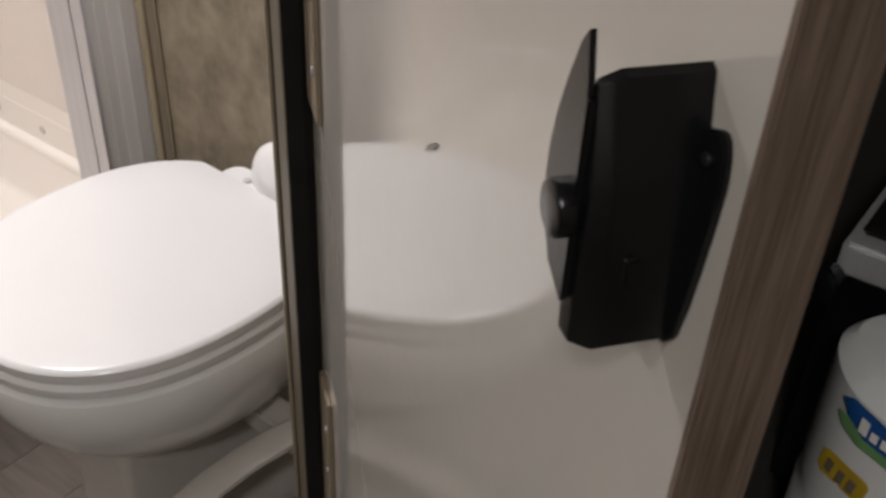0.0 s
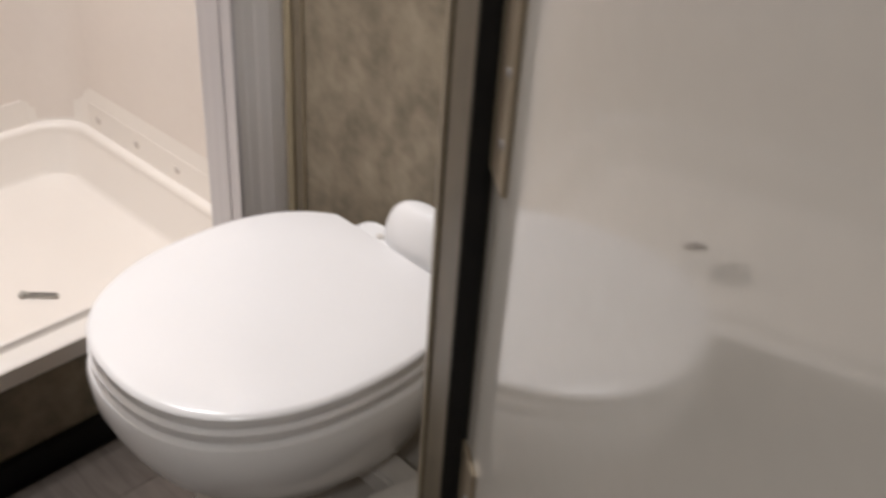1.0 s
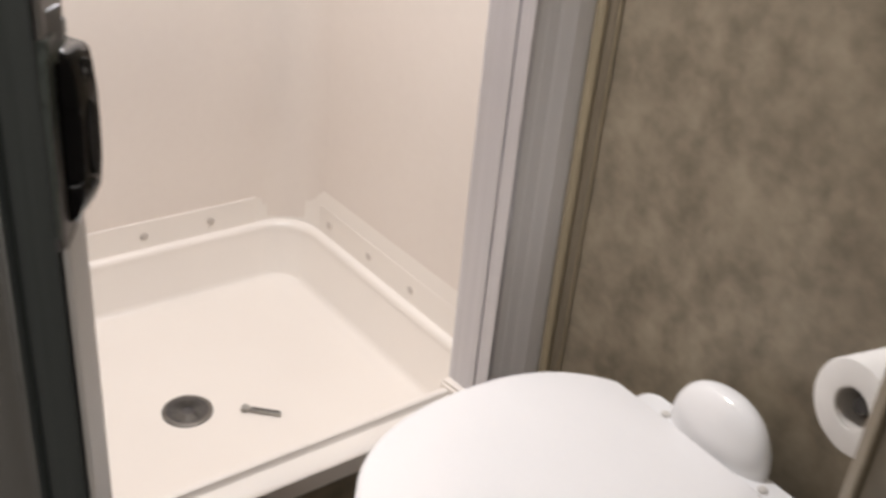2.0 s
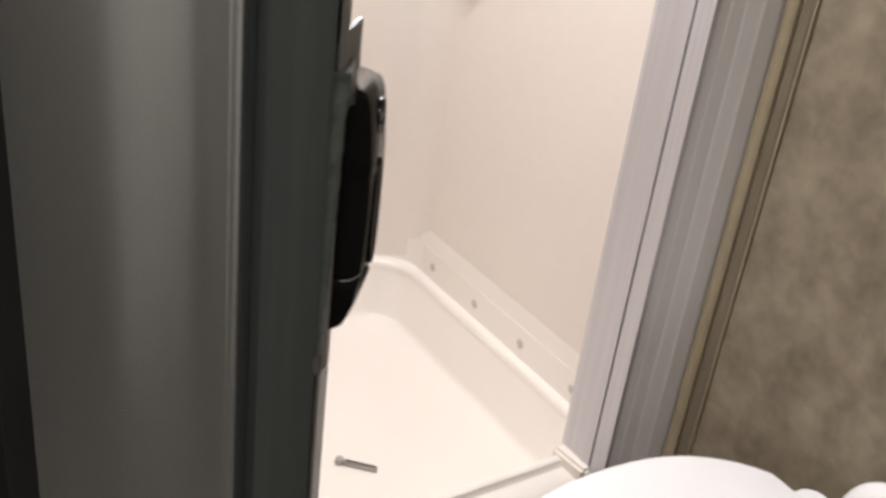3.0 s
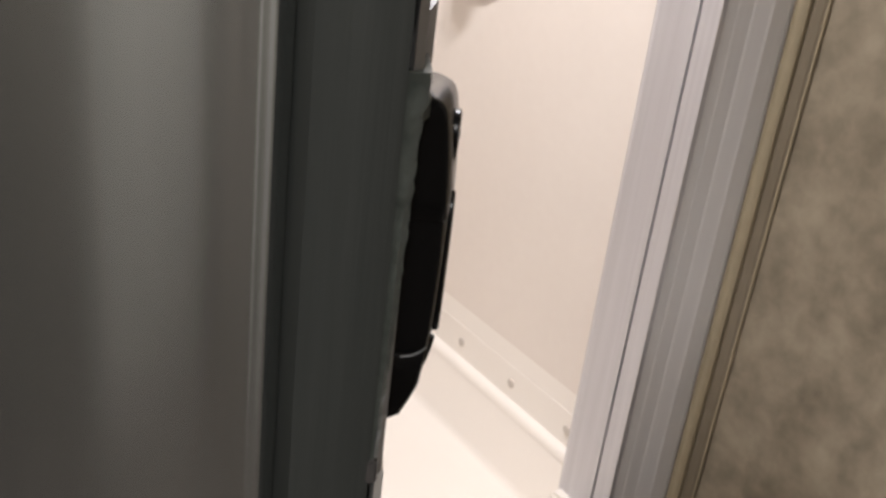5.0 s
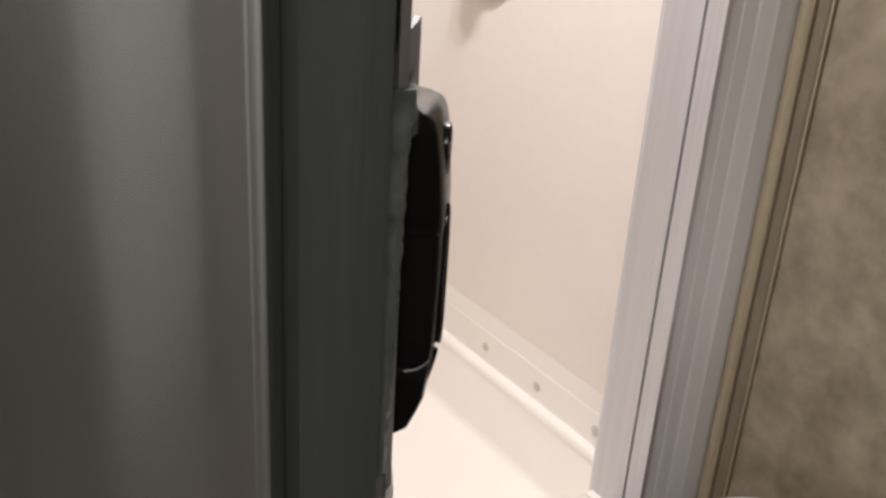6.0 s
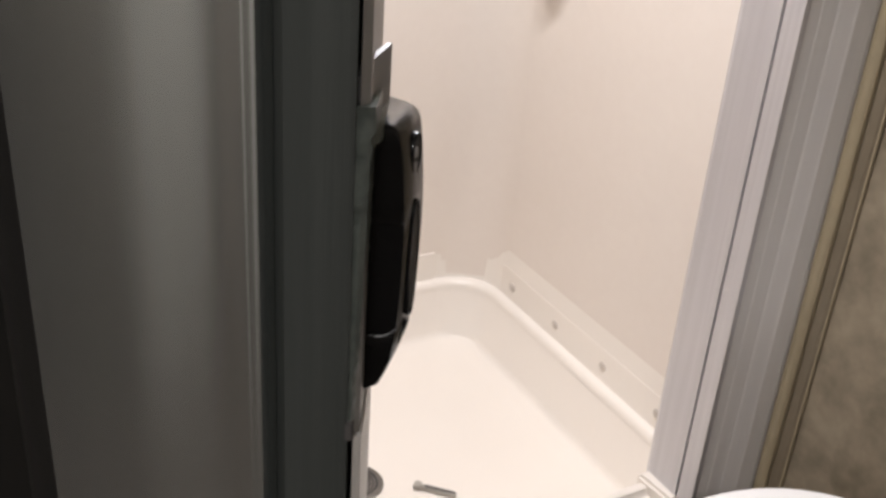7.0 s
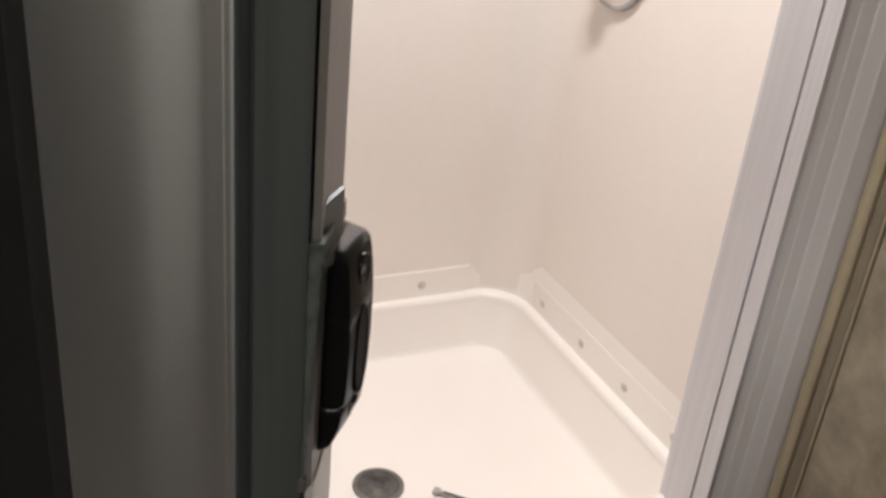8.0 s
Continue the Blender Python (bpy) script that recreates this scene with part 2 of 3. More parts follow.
# ledge and screw flange along the two walls
def wallring(inset, z):
    r = R - 0.012 - inset * 0.4
    pts = [(-0.052, -inset)]
    pts += [(XL + inset + r - r * math.sin(radians(a)), -inset - r + r * math.cos(radians(a))) for a in range(0, 91, 10)]
    pts += [(XL + inset, -1.30)]
    return [Vector((x, y, z)) for x, y in pts]
def ribbon(rows):
    bm = bmesh.new()
    vs = [[bm.verts.new(p) for p in row] for row in rows]
    for a, c in zip(vs, vs[1:]):
        for i in range(len(a) - 1):
            bm.faces.new((a[i], a[i + 1], c[i + 1], c[i]))
    return bm
part("ledge", ribbon([wallring(0.021, 0.225), wallring(0.0195, 0.238), wallring(0.0160, 0.2445), wallring(0.0110, 0.2475), wallring(0.004, 0.249)]), PAN, pan, "", True)
FLANGE = ((0.006, 0.248), (0.0035, 0.256), (0.0030, 0.296), (0.0018, 0.3025), (-0.003, 0.3045))


def flange_run(along):
    """One straight run of the screw flange, thinning out into the corner."""
    rows = [[along(k, inset if k else inset - 0.003, z) for k in (0.0, 0.012, 1.0)] for inset, z in FLANGE]
    return ribbon(rows)


part("back_flange", flange_run(lambda k, i, z: (XL + R - 0.012 + (0.62 - R) * k, 0.002 - i, z)), PAN, pan, "", True)
part("side_flange", flange_run(lambda k, i, z: (XL + i, -R + 0.004 - (1.30 - R) * k, z)), PAN, pan, "", True)
part("corner_flange", ribbon([wallring(i - 0.0025, z) for i, z in FLANGE[:4]] + [wallring(-0.004, 0.335)]), PAN, pan, "", True)
curb = [(-0.063, 0.19), (-0.058, 0.230), (-0.052, 0.2365), (-0.044, 0.2375), (-0.0405, 0.2355), (-0.039, 0.2285), (-0.036, 0.2255), (-0.006, 0.2235), (0.0, 0.219), (0.001, 0.190), (-0.004, 0.186), (-0.02, 0.186), (-0.02, 0.10), (-0.063, 0.10)]
bm = prism(curb, 0.0, 1.30)
for v in bm.verts:
    v.co = Vector((v.co.x, -0.001 - v.co.z, v.co.y))
part("curb", bm, PAN, pan, "rounded cream curb with a groove", True)
part("sill_cap", prism([(-0.064, -0.092), (-0.064, -0.064), (0.004, -0.064), (0.004, -0.086)], 0.2, 0.246, 0.005), PAN, pan)
part("skirt", block((-0.022, -1.30, 0.0), (-0.010, -0.002, 0.187)), WALLPAPER, pan, "brown mottled panel under the curb")
part("kickboard", block((-0.010, -1.30, 0.0), (0.004, -0.002, 0.055), 0.002), SEALSHADE, pan, "black kickboard")
spots = [(-0.557, -0.0008, 0), (-0.415, -0.0008, 0), (-0.276, -0.0008, 0), (-0.137, -0.0008, 0)]
spots += [(XL + 0.0028, y, 90) for y in (-0.198, -0.333, -0.468, -0.603, -0.738)]
me = finish(disc(0.0082, 0.0, 0.0022, 16, 0.0014), "screw_cap", mottled("screw_cap_cream", (0.56, 0.51, 0.46), (0.64, 0.585, 0.53), 40.0, 0.4), True)
for x, y, turn in spots:
    ob = new("screw_cap", me)
    ob.parent = pan
    ob.matrix_local = pose(x, y, 0.274, 90, 0, turn)

drain = thing("shower_drain", "round brushed steel drain in the shower floor", "drain", at=pose(-0.305, -0.419, FL))
part("ring", disc(0.041, -0.001, 0.003, 40, 0.0015, 0.033), DRAINSTEEL, drain, "", True)
part("bowl", loft([[(r * math.cos(k * math.pi / 20), r * math.sin(k * math.pi / 20), z) for k in range(40)] for r, z in ((0.034, 0.0022), (0.031, 0.0014), (0.02, 0.0008), (0.012, 0.0006))], False, True), GROOVE, drain, "", True)
for r in (0.029, 0.024, 0.019, 0.014):
    part("grate_ring", disc(r, 0.0005, 0.0032, 36, 0.0006, r - 0.0022), DRAINSTEEL, drain, "", True)

clip = thing("metal_clip", "small grey metal clip lying on the shower floor", "clip", at=pose(-0.242, -0.318, FL + 0.0005, 0, 0, 45.6))
part("shaft", block((-0.022, -0.0045, 0), (0.034, 0.0045, 0.006), 0.0015), GREYBIT, clip)
part("slot", block((-0.016, -0.0018, 0.0055), (0.032, 0.0018, 0.0075)), GROOVE, clip)
part("head", prism([(-0.034, -0.004), (-0.03, -0.008), (-0.022, -0.007), (-0.02, 0.0), (-0.022, 0.007), (-0.03, 0.008), (-0.034, 0.004), (-0.028, 0.0)], 0.0, 0.007, 0.001), GREYBIT, clip)

valve = thing("shower_valve", "round grey-rimmed shower valve plate on the wall", "shower valve", at=pose(-0.503, 0.003, 0.935, 90, 0, 0))
part("plate", loft([[(r * math.cos(k * math.pi / 24), r * math.sin(k * math.pi / 24), z) for k in range(48)] for r, z in ((0.083, 0.0), (0.082, 0.006), (0.06, 0.012), (0.03, 0.015))]), ACRYLIC, valve, "pale domed plate", True)
part("rim", disc(0.0885, 0.0, 0.008, 48, 0.003, 0.0815), ALUDULL, valve, "grey rim", True)
part("knob", disc(0.027, 0.012, 0.05, 28, 0.006), ALUDULL, valve, "", True)

# aluminium jamb and the trims beside it
jamb = tagged(new("door_jamb"), "silver aluminium shower door jamb", "jamb", "", "structure")
JB = 0.226
part("inner_post", prism([(-0.071, -0.066), (-0.060, -0.073), (-0.003, -0.073), (-0.003, -0.01), (-0.071, -0.01)], JB, CEIL), ALU, jamb)
part("gap_strip", prism([(-0.0035, -0.0655), (0.0012, -0.0655), (0.0012, -0.02), (-0.0035, -0.02)], JB, CEIL), GROOVE, jamb)
part("outer_face", prism([(0.001, -0.073), (0.026, -0.073), (0.0295, -0.0692), (0.001, -0.0692)], JB, CEIL), ALU, jamb)
part("outer_post", prism([(0.001, -0.069), (0.030, -0.069), (0.0365, -0.0588), (0.0380, -0.0575), (0.0455, -0.0452), (0.0475, -0.0435), (0.0570, -0.0310), (0.0590, -0.0290), (0.0665, -0.0125), (0.068, -0.002), (0.001, -0.002)], JB, CEIL), ALULIT, jamb)
part("lip", prism([(0.0265, -0.0742), (0.029, -0.0742), (0.031, -0.069), (0.0275, -0.069)], JB, CEIL), ALU, jamb)
structure("trim_gold", prism([(0.0685, -0.003), (0.0695, -0.010), (0.074, -0.013), (0.082, -0.013), (0.087, -0.010), (0.088, -0.001), (0.0685, -0.001)], 0.0, CEIL), BRASS, "dull gold corner trim", True)
structure("trim_brown", prism([(0.0885, -0.006), (0.092, -0.0062), (0.100, -0.0045), (0.103, -0.003), (0.103, -0.001), (0.0885, -0.001)], 0.0, CEIL), TRIMBROWN, "dark brown corner trim")
structure("trim_edge", prism([(0.1035, -0.0035), (0.1055, -0.0035), (0.106, -0.001), (0.1035, -0.001)], 0.0, CEIL), BRASS, "thin olive trim edge")

# ---- toilet ----
CX, CY, PSI = 0.390, -0.2664, math.degrees(-0.0555)
A, BF, BB, NN = 0.1955, 0.2415, 0.201, 2.32
toilet = thing("toilet", "white ceramic toilet with its lid closed", "toilet", at=pose(CX, CY, 0, 0, 0, PSI))


def egg(scale, z, grow=0.0, back=1.0, n=NN, shift=0.0, count=64):
    out = []
    for i in range(count):
        t = 2 * math.pi * i / count
        c, s = math.cos(t), math.sin(t)
        x = math.copysign(abs(c) ** (2 / n), c) * (A * scale + grow)
        y = math.copysign(abs(s) ** (2 / n), s) * ((BF if s < 0 else BB * back) * scale + grow)
        out.append((x, y + shift, z))
    return out


LZ = 0.465
CUT = 0.172


def cut(ring, at=CUT):
    return [(x, min(y, at), z) for x, y, z in ring]


part("lid", loft([cut(egg(1, LZ - 0.0195, -0.006), CUT - 0.006), cut(egg(1, LZ - 0.018, -0.0015), CUT - 0.0015), cut(egg(1, LZ - 0.005, 0.0)), cut(egg(1, LZ - 0.0015, -0.0025), CUT - 0.002), cut(egg(1, LZ, -0.007), CUT - 0.006), egg(0.6, LZ + 0.0016), egg(0.2, LZ + 0.002)]), LIDPLASTIC, toilet, "smooth white lid", True)
part("seat", loft([cut(egg(1, LZ - 0.040, -0.007)), cut(egg(1, LZ - 0.038, -0.0005)), cut(egg(1, LZ - 0.026, 0.0015)), cut(egg(1, LZ - 0.0215, -0.004))]), LIDPLASTIC, toilet, "", True)
part("bowl", loft([egg(0.55, 0.235, 0, 0.9, 2.2, 0.03), egg(0.70, 0.255, 0, 0.9, 2.2, 0.02), egg(0.84, 0.287, 0, 0.95, 2.25, 0.012), egg(0.935, 0.325, 0, 1, 2.3, 0.004), egg(0.985, 0.358), egg(1.0, 0.38, 0.004), egg(1, 0.408, 0.006), egg(1, 0.418, 0.003), egg(1, 0.4235, -0.005)]), CERAMIC, toilet, "", True)
part("deck", loft([rounded(-0.135, 0.175, 0.0, 0.212, 0.07, 0.36), rounded(-0.14, 0.185, 0.0, 0.222, 0.07, 0.40), rounded(-0.14, 0.187, 0.0, 0.225, 0.07, 0.4225)]), CERAMIC, toilet, "", True)
dome = []
for k in range(10):
    t = k / 9 * math.pi / 2
    r, z = math.cos(t) ** 0.8, math.sin(t)
    dome.append([(0.021 + 0.074 * r * math.cos(a * math.pi / 16), 0.209 + (0.030 if math.sin(a * math.pi / 16) < 0 else 0.036) * r * math.sin(a * math.pi / 16), 0.4497 + 0.075 * z) for a in range(32)])
part("valve_cover", loft(dome[:-1]), CERAMIC, toilet, "glossy white domed valve cover", True)
part("hinge_deck", loft([rounded(-0.098, 0.16, 0.165, 0.218, 0.02, 0.4225), rounded(-0.10, 0.163, 0.165, 0.220, 0.022, 0.442), rounded(-0.094, 0.158, 0.170, 0.215, 0.02, 0.4495)]), CERAMIC, toilet, "", True)
for hx in (-0.0485, 0.1045):
    part("hinge_pin", disc(0.006, 0, 0.004, 16, 0.0015), DULLPLASTIC, toilet, "", True, pose(hx, 0.192, 0.4492))
part("pedestal", loft([rounded(-0.075, 0.115, -0.165, 0.2, 0.03, 0.0), rounded(-0.07, 0.11, -0.16, 0.2, 0.03, 0.03), rounded(-0.040, 0.085, -0.145, 0.19, 0.015, 0.06), rounded(-0.035, 0.080, -0.14, 0.19, 0.015, 0.20), rounded(-0.045, 0.085, -0.145, 0.19, 0.02, 0.27)]), DULLPLASTIC, toilet, "off-white plastic pedestal", True)
pedal = []
for px, py, pz, w in ((0.205, 0.070, 0.245, 0.018), (0.195, 0.025, 0.243, 0.020), (0.178, -0.025, 0.230, 0.021), (0.158, -0.075, 0.202, 0.022), (0.142, -0.120, 0.168, 0.025), (0.130, -0.160, 0.130, 0.027), (0.127, -0.172, 0.116, 0.020)):
    pedal.append([(px - w, py, pz), (px - w, py + 0.002, pz + 0.007), (px - w * 0.75, py + 0.003, pz + 0.011), (px + w * 0.75, py + 0.003, pz + 0.011), (px + w, py + 0.002, pz + 0.007), (px + w, py, pz)])
part("flush_pedal", loft(pedal), DULLPLASTIC, toilet, "off-white curved flush pedal", True)
part("pedal_arm", block((0.07, 0.03, 0.205), (0.20, 0.075, 0.246), 0.006), DULLPLASTIC, toilet)

# ---- paper holder ----
roll = thing("toilet_roll", "white toilet roll on a wall holder", "toilet roll", at=pose(0.617, -0.120, 0.669, 90, 0, -14))
part("paper", disc(0.047, -0.05, 0.05, 40, 0.002, 0.021), PAPER, roll, "", True)
part("core", disc(0.0212, -0.049, 0.049, 28, 0, 0.0195), DULLPLASTIC, roll, "brown card core", True)
part("arm", disc(0.008, -0.062, 0.040, 16), GROOVE, roll, "", True)
part("bracket", block((-0.008, -0.01, -0.066), (0.112, 0.01, -0.058), 0.002), DULLPLASTIC, roll)

# ---- angled wall end and the open bathroom door ----
PHI = -38.0
VX, VY = 0.794, -0.391
turn = pose(VX, VY, 0, 0, 0, PHI)
structure("wall_end", prism([(0.689, -0.322), (0.687, -0.329), (0.690, -0.3335), (0.7005, -0.3425), (0.7025, -0.3405), (0.7830, -0.409), (0.800, -0.389), (0.72, -0.322)], 0, CEIL), WALLEND, "olive-brown wall end beside the door")
structure("trim_wall_end", prism([(0.6865, -0.3305), (0.6885, -0.3345), (0.6985, -0.3430), (0.7015, -0.3425), (0.699, -0.338), (0.690, -0.330)], 0, CEIL), TRIMBROWN, "narrow tan edge trim on the wall end")
structure("door_seal", prism([(0.7835, -0.4085), (0.786, -0.4105), (0.7945, -0.4005), (0.7965, -0.392), (0.794, -0.386)], 0, CEIL), SEALSHADE, "black rubber seal in the hinge gap")

DW, DT = 0.5257, 0.0168
door = thing("door_1", "glossy beige-white bathroom door standing open with a walnut edge", "door", "", "structure", turn)
part("leaf", block((0.004, 0.0, 0.02), (DW - 0.003, DT, 1.93)), LAMINATE, door)
part("edge_band", block((DW - 0.003, -0.0004, 0.02), (DW, DT + 0.0004, 1.93), 0.0006), WOOD, door, "dark walnut edge band")
for z0, z1 in ((0.852, 1.14), (0.25, 0.585)):
    hinge = part("hinge", block((0.010, -0.0042, z0), (0.048, -0.0002, z1), 0.0008), HINGE, door, "tan metal hinge leaf")
    part("knuckle", disc(0.004, z0, z1, 14), HINGE, hinge, "", True, pose(0.001, -0.003, 0))
    z = z0 + 0.035
    while z < z1:
        part("screw", disc(0.0036, 0, 0.0012, 12, 0.0005), CHROME, hinge, "", True, pose(0.036, -0.0042, z, 90, 0, 0))
        z += 0.052
part("mark", prism([(-0.014, -0.0010), (0.006, -0.0022), (0.016, -0.0004), (0.010, 0.0018), (-0.008, 0.0016)], 0, 0.0003), SCUFF, door, "small grey scuff", False, pose(0.328, -0.0004, 0.992, 90, -33, 0) @ Matrix.Scale(0.7, 4))

latch = thing("door_latch", "black plastic door latch with a knob and lever", "latch", at=pose(0.6434, -0.2719, -0.3532, 0, 0, PHI) @ Matrix.Scale(1.3, 4))
# box body beside the edge, with the lever plate in front of it
section = [(0.5340, 1.0795), (0.5400, 1.0795), (0.5408, 1.0805), (0.5406, 1.1085), (0.5402, 1.1100), (0.5374, 1.1232), (0.5360, 1.1240), (0.5315, 1.1160), (0.5300, 1.1020)]
def inset(d, y):
    """The case outline drawn in by d, at depth y."""
    return [(x + (0.536 - x) * d / 0.006, y, z + (1.1 - z) * d / 0.045) for x, z in section]


part("case", loft([inset(0, -0.0002), inset(0, -0.0138), inset(0.0003, -0.0143), inset(0.0022, -0.0170), inset(0.0028, -0.0172)]), BLACKPLASTIC, latch, "", True)
base = [(0.530, 1.0790), (0.5404, 1.0790), (0.5424, 1.0815), (0.5438, 1.0880), (0.5448, 1.0960), (0.5456, 1.1040), (0.5460, 1.1105), (0.5454, 1.1145), (0.5442, 1.1170), (0.5425, 1.1172), (0.530, 1.1120)]
bm = prism(base, 0.0002, 0.0022, 0.0004)
for v in bm.verts:
    v.co = Vector((v.co.x, -v.co.z, v.co.y))
part("back_plate", bm, BLACKPLASTIC, latch)
hub = [(0.5372, 1.1205), (0.5345, 1.1190), (0.5310, 1.1130), (0.5288, 1.1070), (0.5285, 1.1010), (0.5300, 1.0950), (0.5330, 1.0900), (0.5375, 1.0880)]
bm = prism(hub, 0.0170, 0.0186, 0.0003)
for v in bm.verts:
    v.co = Vector((v.co.x, -v.co.z, v.co.y))
part("lever_hub", bm, BLACKPLASTIC, latch)
outline = [(0.5345, 1.1290), (0.5325, 1.1265), (0.5298, 1.1205), (0.5275, 1.1140), (0.5262, 1.1080), (0.5260, 1.1030), (0.5275, 1.0960), (0.5305, 1.0905), (0.5365, 1.0870), (0.5372, 1.0900), (0.5368, 1.1150), (0.5362, 1.1220)]
bm = prism(outline, 0.0, 0.0010)
for v in bm.verts:
    v.co = Vector((v.co.x, -0.0174 - v.co.z, v.co.y))
part("lever_plate", bm, BLACKPLASTIC, latch, "curved lever plate")
knob = part("knob", disc(0.0044, 0.0, 0.0024, 28, 0.0007), BLACKPLASTIC, latch, "", True, pose(0.5342, -0.0184, 1.1022, 90, 0, 0))
part("thumb_button", block((-0.0008, 0.0030, -0.0030), (0.0016, 0.0068, 0.0034), 0.0011, 3), BLACKPLASTIC, latch, "", False, pose(0.5402, -0.0150, 1.0940))
part("screw", disc(0.0011, 0, 0.0009, 12, 0.0004), SEALSHADE, latch, "", True, pose(0.5418, -0.0020, 1.1125, 90, 0, 0))

# ---- dark door with the pull handle ----
MX, MY = 0.594, -0.836
sd = thing("shower_door", "dark grey glossy shower door standing ajar", "door", "", "", pose(MX, MY, 0, 0, 0, -140.3))
SH = 1.9
stile = [(0.0, 0.0), (0.0015, 0.0009), (0.0140, 0.0014), (0.0156, 0.0010), (0.0160, 0.0), (0.0163, -0.0050), (0.0215, -0.0050), (0.0275, -0.0055), (0.034, -0.0325), (0.0135, -0.0325), (0.0012, -0.003)]
part("stile", prism(stile, 0.0, SH), STILE, sd, "dark grey ribbed metal stile", True)
EDGE = [(-0.0004, -0.0012), (0.0008, -0.0034), (0.0131, -0.0326), (0.0105, -0.0335), (-0.0012, -0.0040)]
# Edge strip in two stretches: grey above the foot tab, paler below.
part("edge_strip", prism(EDGE, 1.0016, SH), EDGEMETAL, sd, "grey metal edge")
part("lower_edge_strip", prism([(x - 0.0006, y) for x, y in EDGE], 0.0, 1.0012), PAPERWHITE, sd, "pale grey-white lower edge")
part("edge_seal", prism([(0.0128, -0.0327), (0.016, -0.0327), (0.0165, -0.0352), (0.0125, -0.0352)], 0.0, SH), DULLPLASTIC, sd, "white seal strip")
front = [(0.0212, -0.0046), (0.0214, -0.0006), (0.0220, 0.0006), (0.0232, 0.0010), (0.0244, 0.0006), (0.0254, 0.0008), (0.0268, 0.0020), (0.0295, 0.0034), (0.034, 0.0049), (0.042, 0.0066), (0.050, 0.0078), (0.058, 0.0083), (0.066, 0.0081), (0.074, 0.0071), (0.082, 0.0053), (0.0845, 0.0046)]
rear = [(0.0845, -0.032), (0.0345, -0.0322)]
part("panel", prism(front + rear, 0.0, SH), DOORDARK, sd, "dark grey glossy curved panel", True)
# Shade painted black where the panel turns away; its unseen length blocks shower light.
part("rear_leaf_shade", prism([(0.0847, 0.0044), (0.0915, 0.0019), (0.098, -0.0012), (0.103, -0.0043), (0.109, -0.0090), (0.114, -0.0145), (0.28, -0.036), (0.735, -0.040), (0.735, -0.060), (0.0847, -0.034)], 0.0, SH), SEALSHADE, sd, "rear part of the door, blackened as shade", True)

handle = thing("pull_handle", "black plastic pull handle on a frosted gasket", "handle", at=pose(MX, MY, 0, 0, 0, 60.5))


def rise(t):
    """How far the grip stands off the edge, from its foot to its top."""
    pts = ((0.0, 0.0066), (0.03, 0.0092), (0.12, 0.0119), (0.3, 0.0133), (0.5, 0.0137), (0.7, 0.0136), (0.86, 0.0128), (0.96, 0.0119), (1.0, 0.0106))
    for (a, u), (c, v) in zip(pts, pts[1:]):
        if t <= c:
            return u + (v - u) * (t - a) / (c - a)
    return pts[-1][1]


HB, HT = 1.0075, 1.0772
HY, FACE_X, FACE_Y = 0.0108, 0.0033, 0.0190


def foot(t):
    """Where the grip leaves its gasket, thicker towards the top."""
    return 0.0014 + 0.0019 * t


def grip_cut(t, z, sink=0.0, draw=0.0):
    """A level cut of the grip: a flat near side, a rounded corner, the slanted outer facet and the far side."""
    x0, x = foot(t), rise(t) - draw
    y0 = HY + sink + draw * 0.6
    e = x - FACE_X
    drop = 0.0016 * max(t - 0.9, 0) * 10
    far = HY + FACE_Y - draw
    ring = [(x0, y0, z), (e - 0.0012, y0, z), (e - 0.0004, y0 + 0.0003, z), (e, y0 + 0.0011, z),
            (e + (x - e) * 0.5, y0 + FACE_Y * 0.5, z), (x - 0.0004, far - 0.001, z), (x - 0.0012, far, z), (x0, far + 0.001, z)]
    return [(px, py, pz - drop * (px - x0) / 0.01) for px, py, pz in ring]


def level(t):
    return HB + (HT - 0.0032 - HB) * t


SEAM_LOW, SEAM_TOP = 0.235, 0.655
rows = [grip_cut(0.0, level(0.0), 0, 0.0022), grip_cut(0.012, level(0.008), 0, 0.0006)]
rows += [grip_cut(t, level(t)) for t in (0.03, 0.08, 0.13, 0.19, SEAM_LOW - 0.006)]
rows += [grip_cut(SEAM_LOW, level(SEAM_LOW), 0.0002, 0.0001), grip_cut(SEAM_LOW + 0.004, level(SEAM_LOW + 0.004), 0.0009)]
rows += [grip_cut(t, level(t), 0.0009) for t in (0.28, 0.36, 0.44, 0.52, 0.60, SEAM_TOP - 0.004)]
rows += [grip_cut(SEAM_TOP, level(SEAM_TOP), 0.0002, 0.0001)]
rows += [grip_cut(t, level(t)) for t in (SEAM_TOP + 0.006, 0.72, 0.78, 0.84, 0.9, 0.95, 0.975)]
rows += [grip_cut(0.99, level(0.99), 0, 0.0003), grip_cut(1.0, level(1.0), 0, 0.0011)]
part("grip", loft(rows), BLACKPLASTIC, handle, "", True)

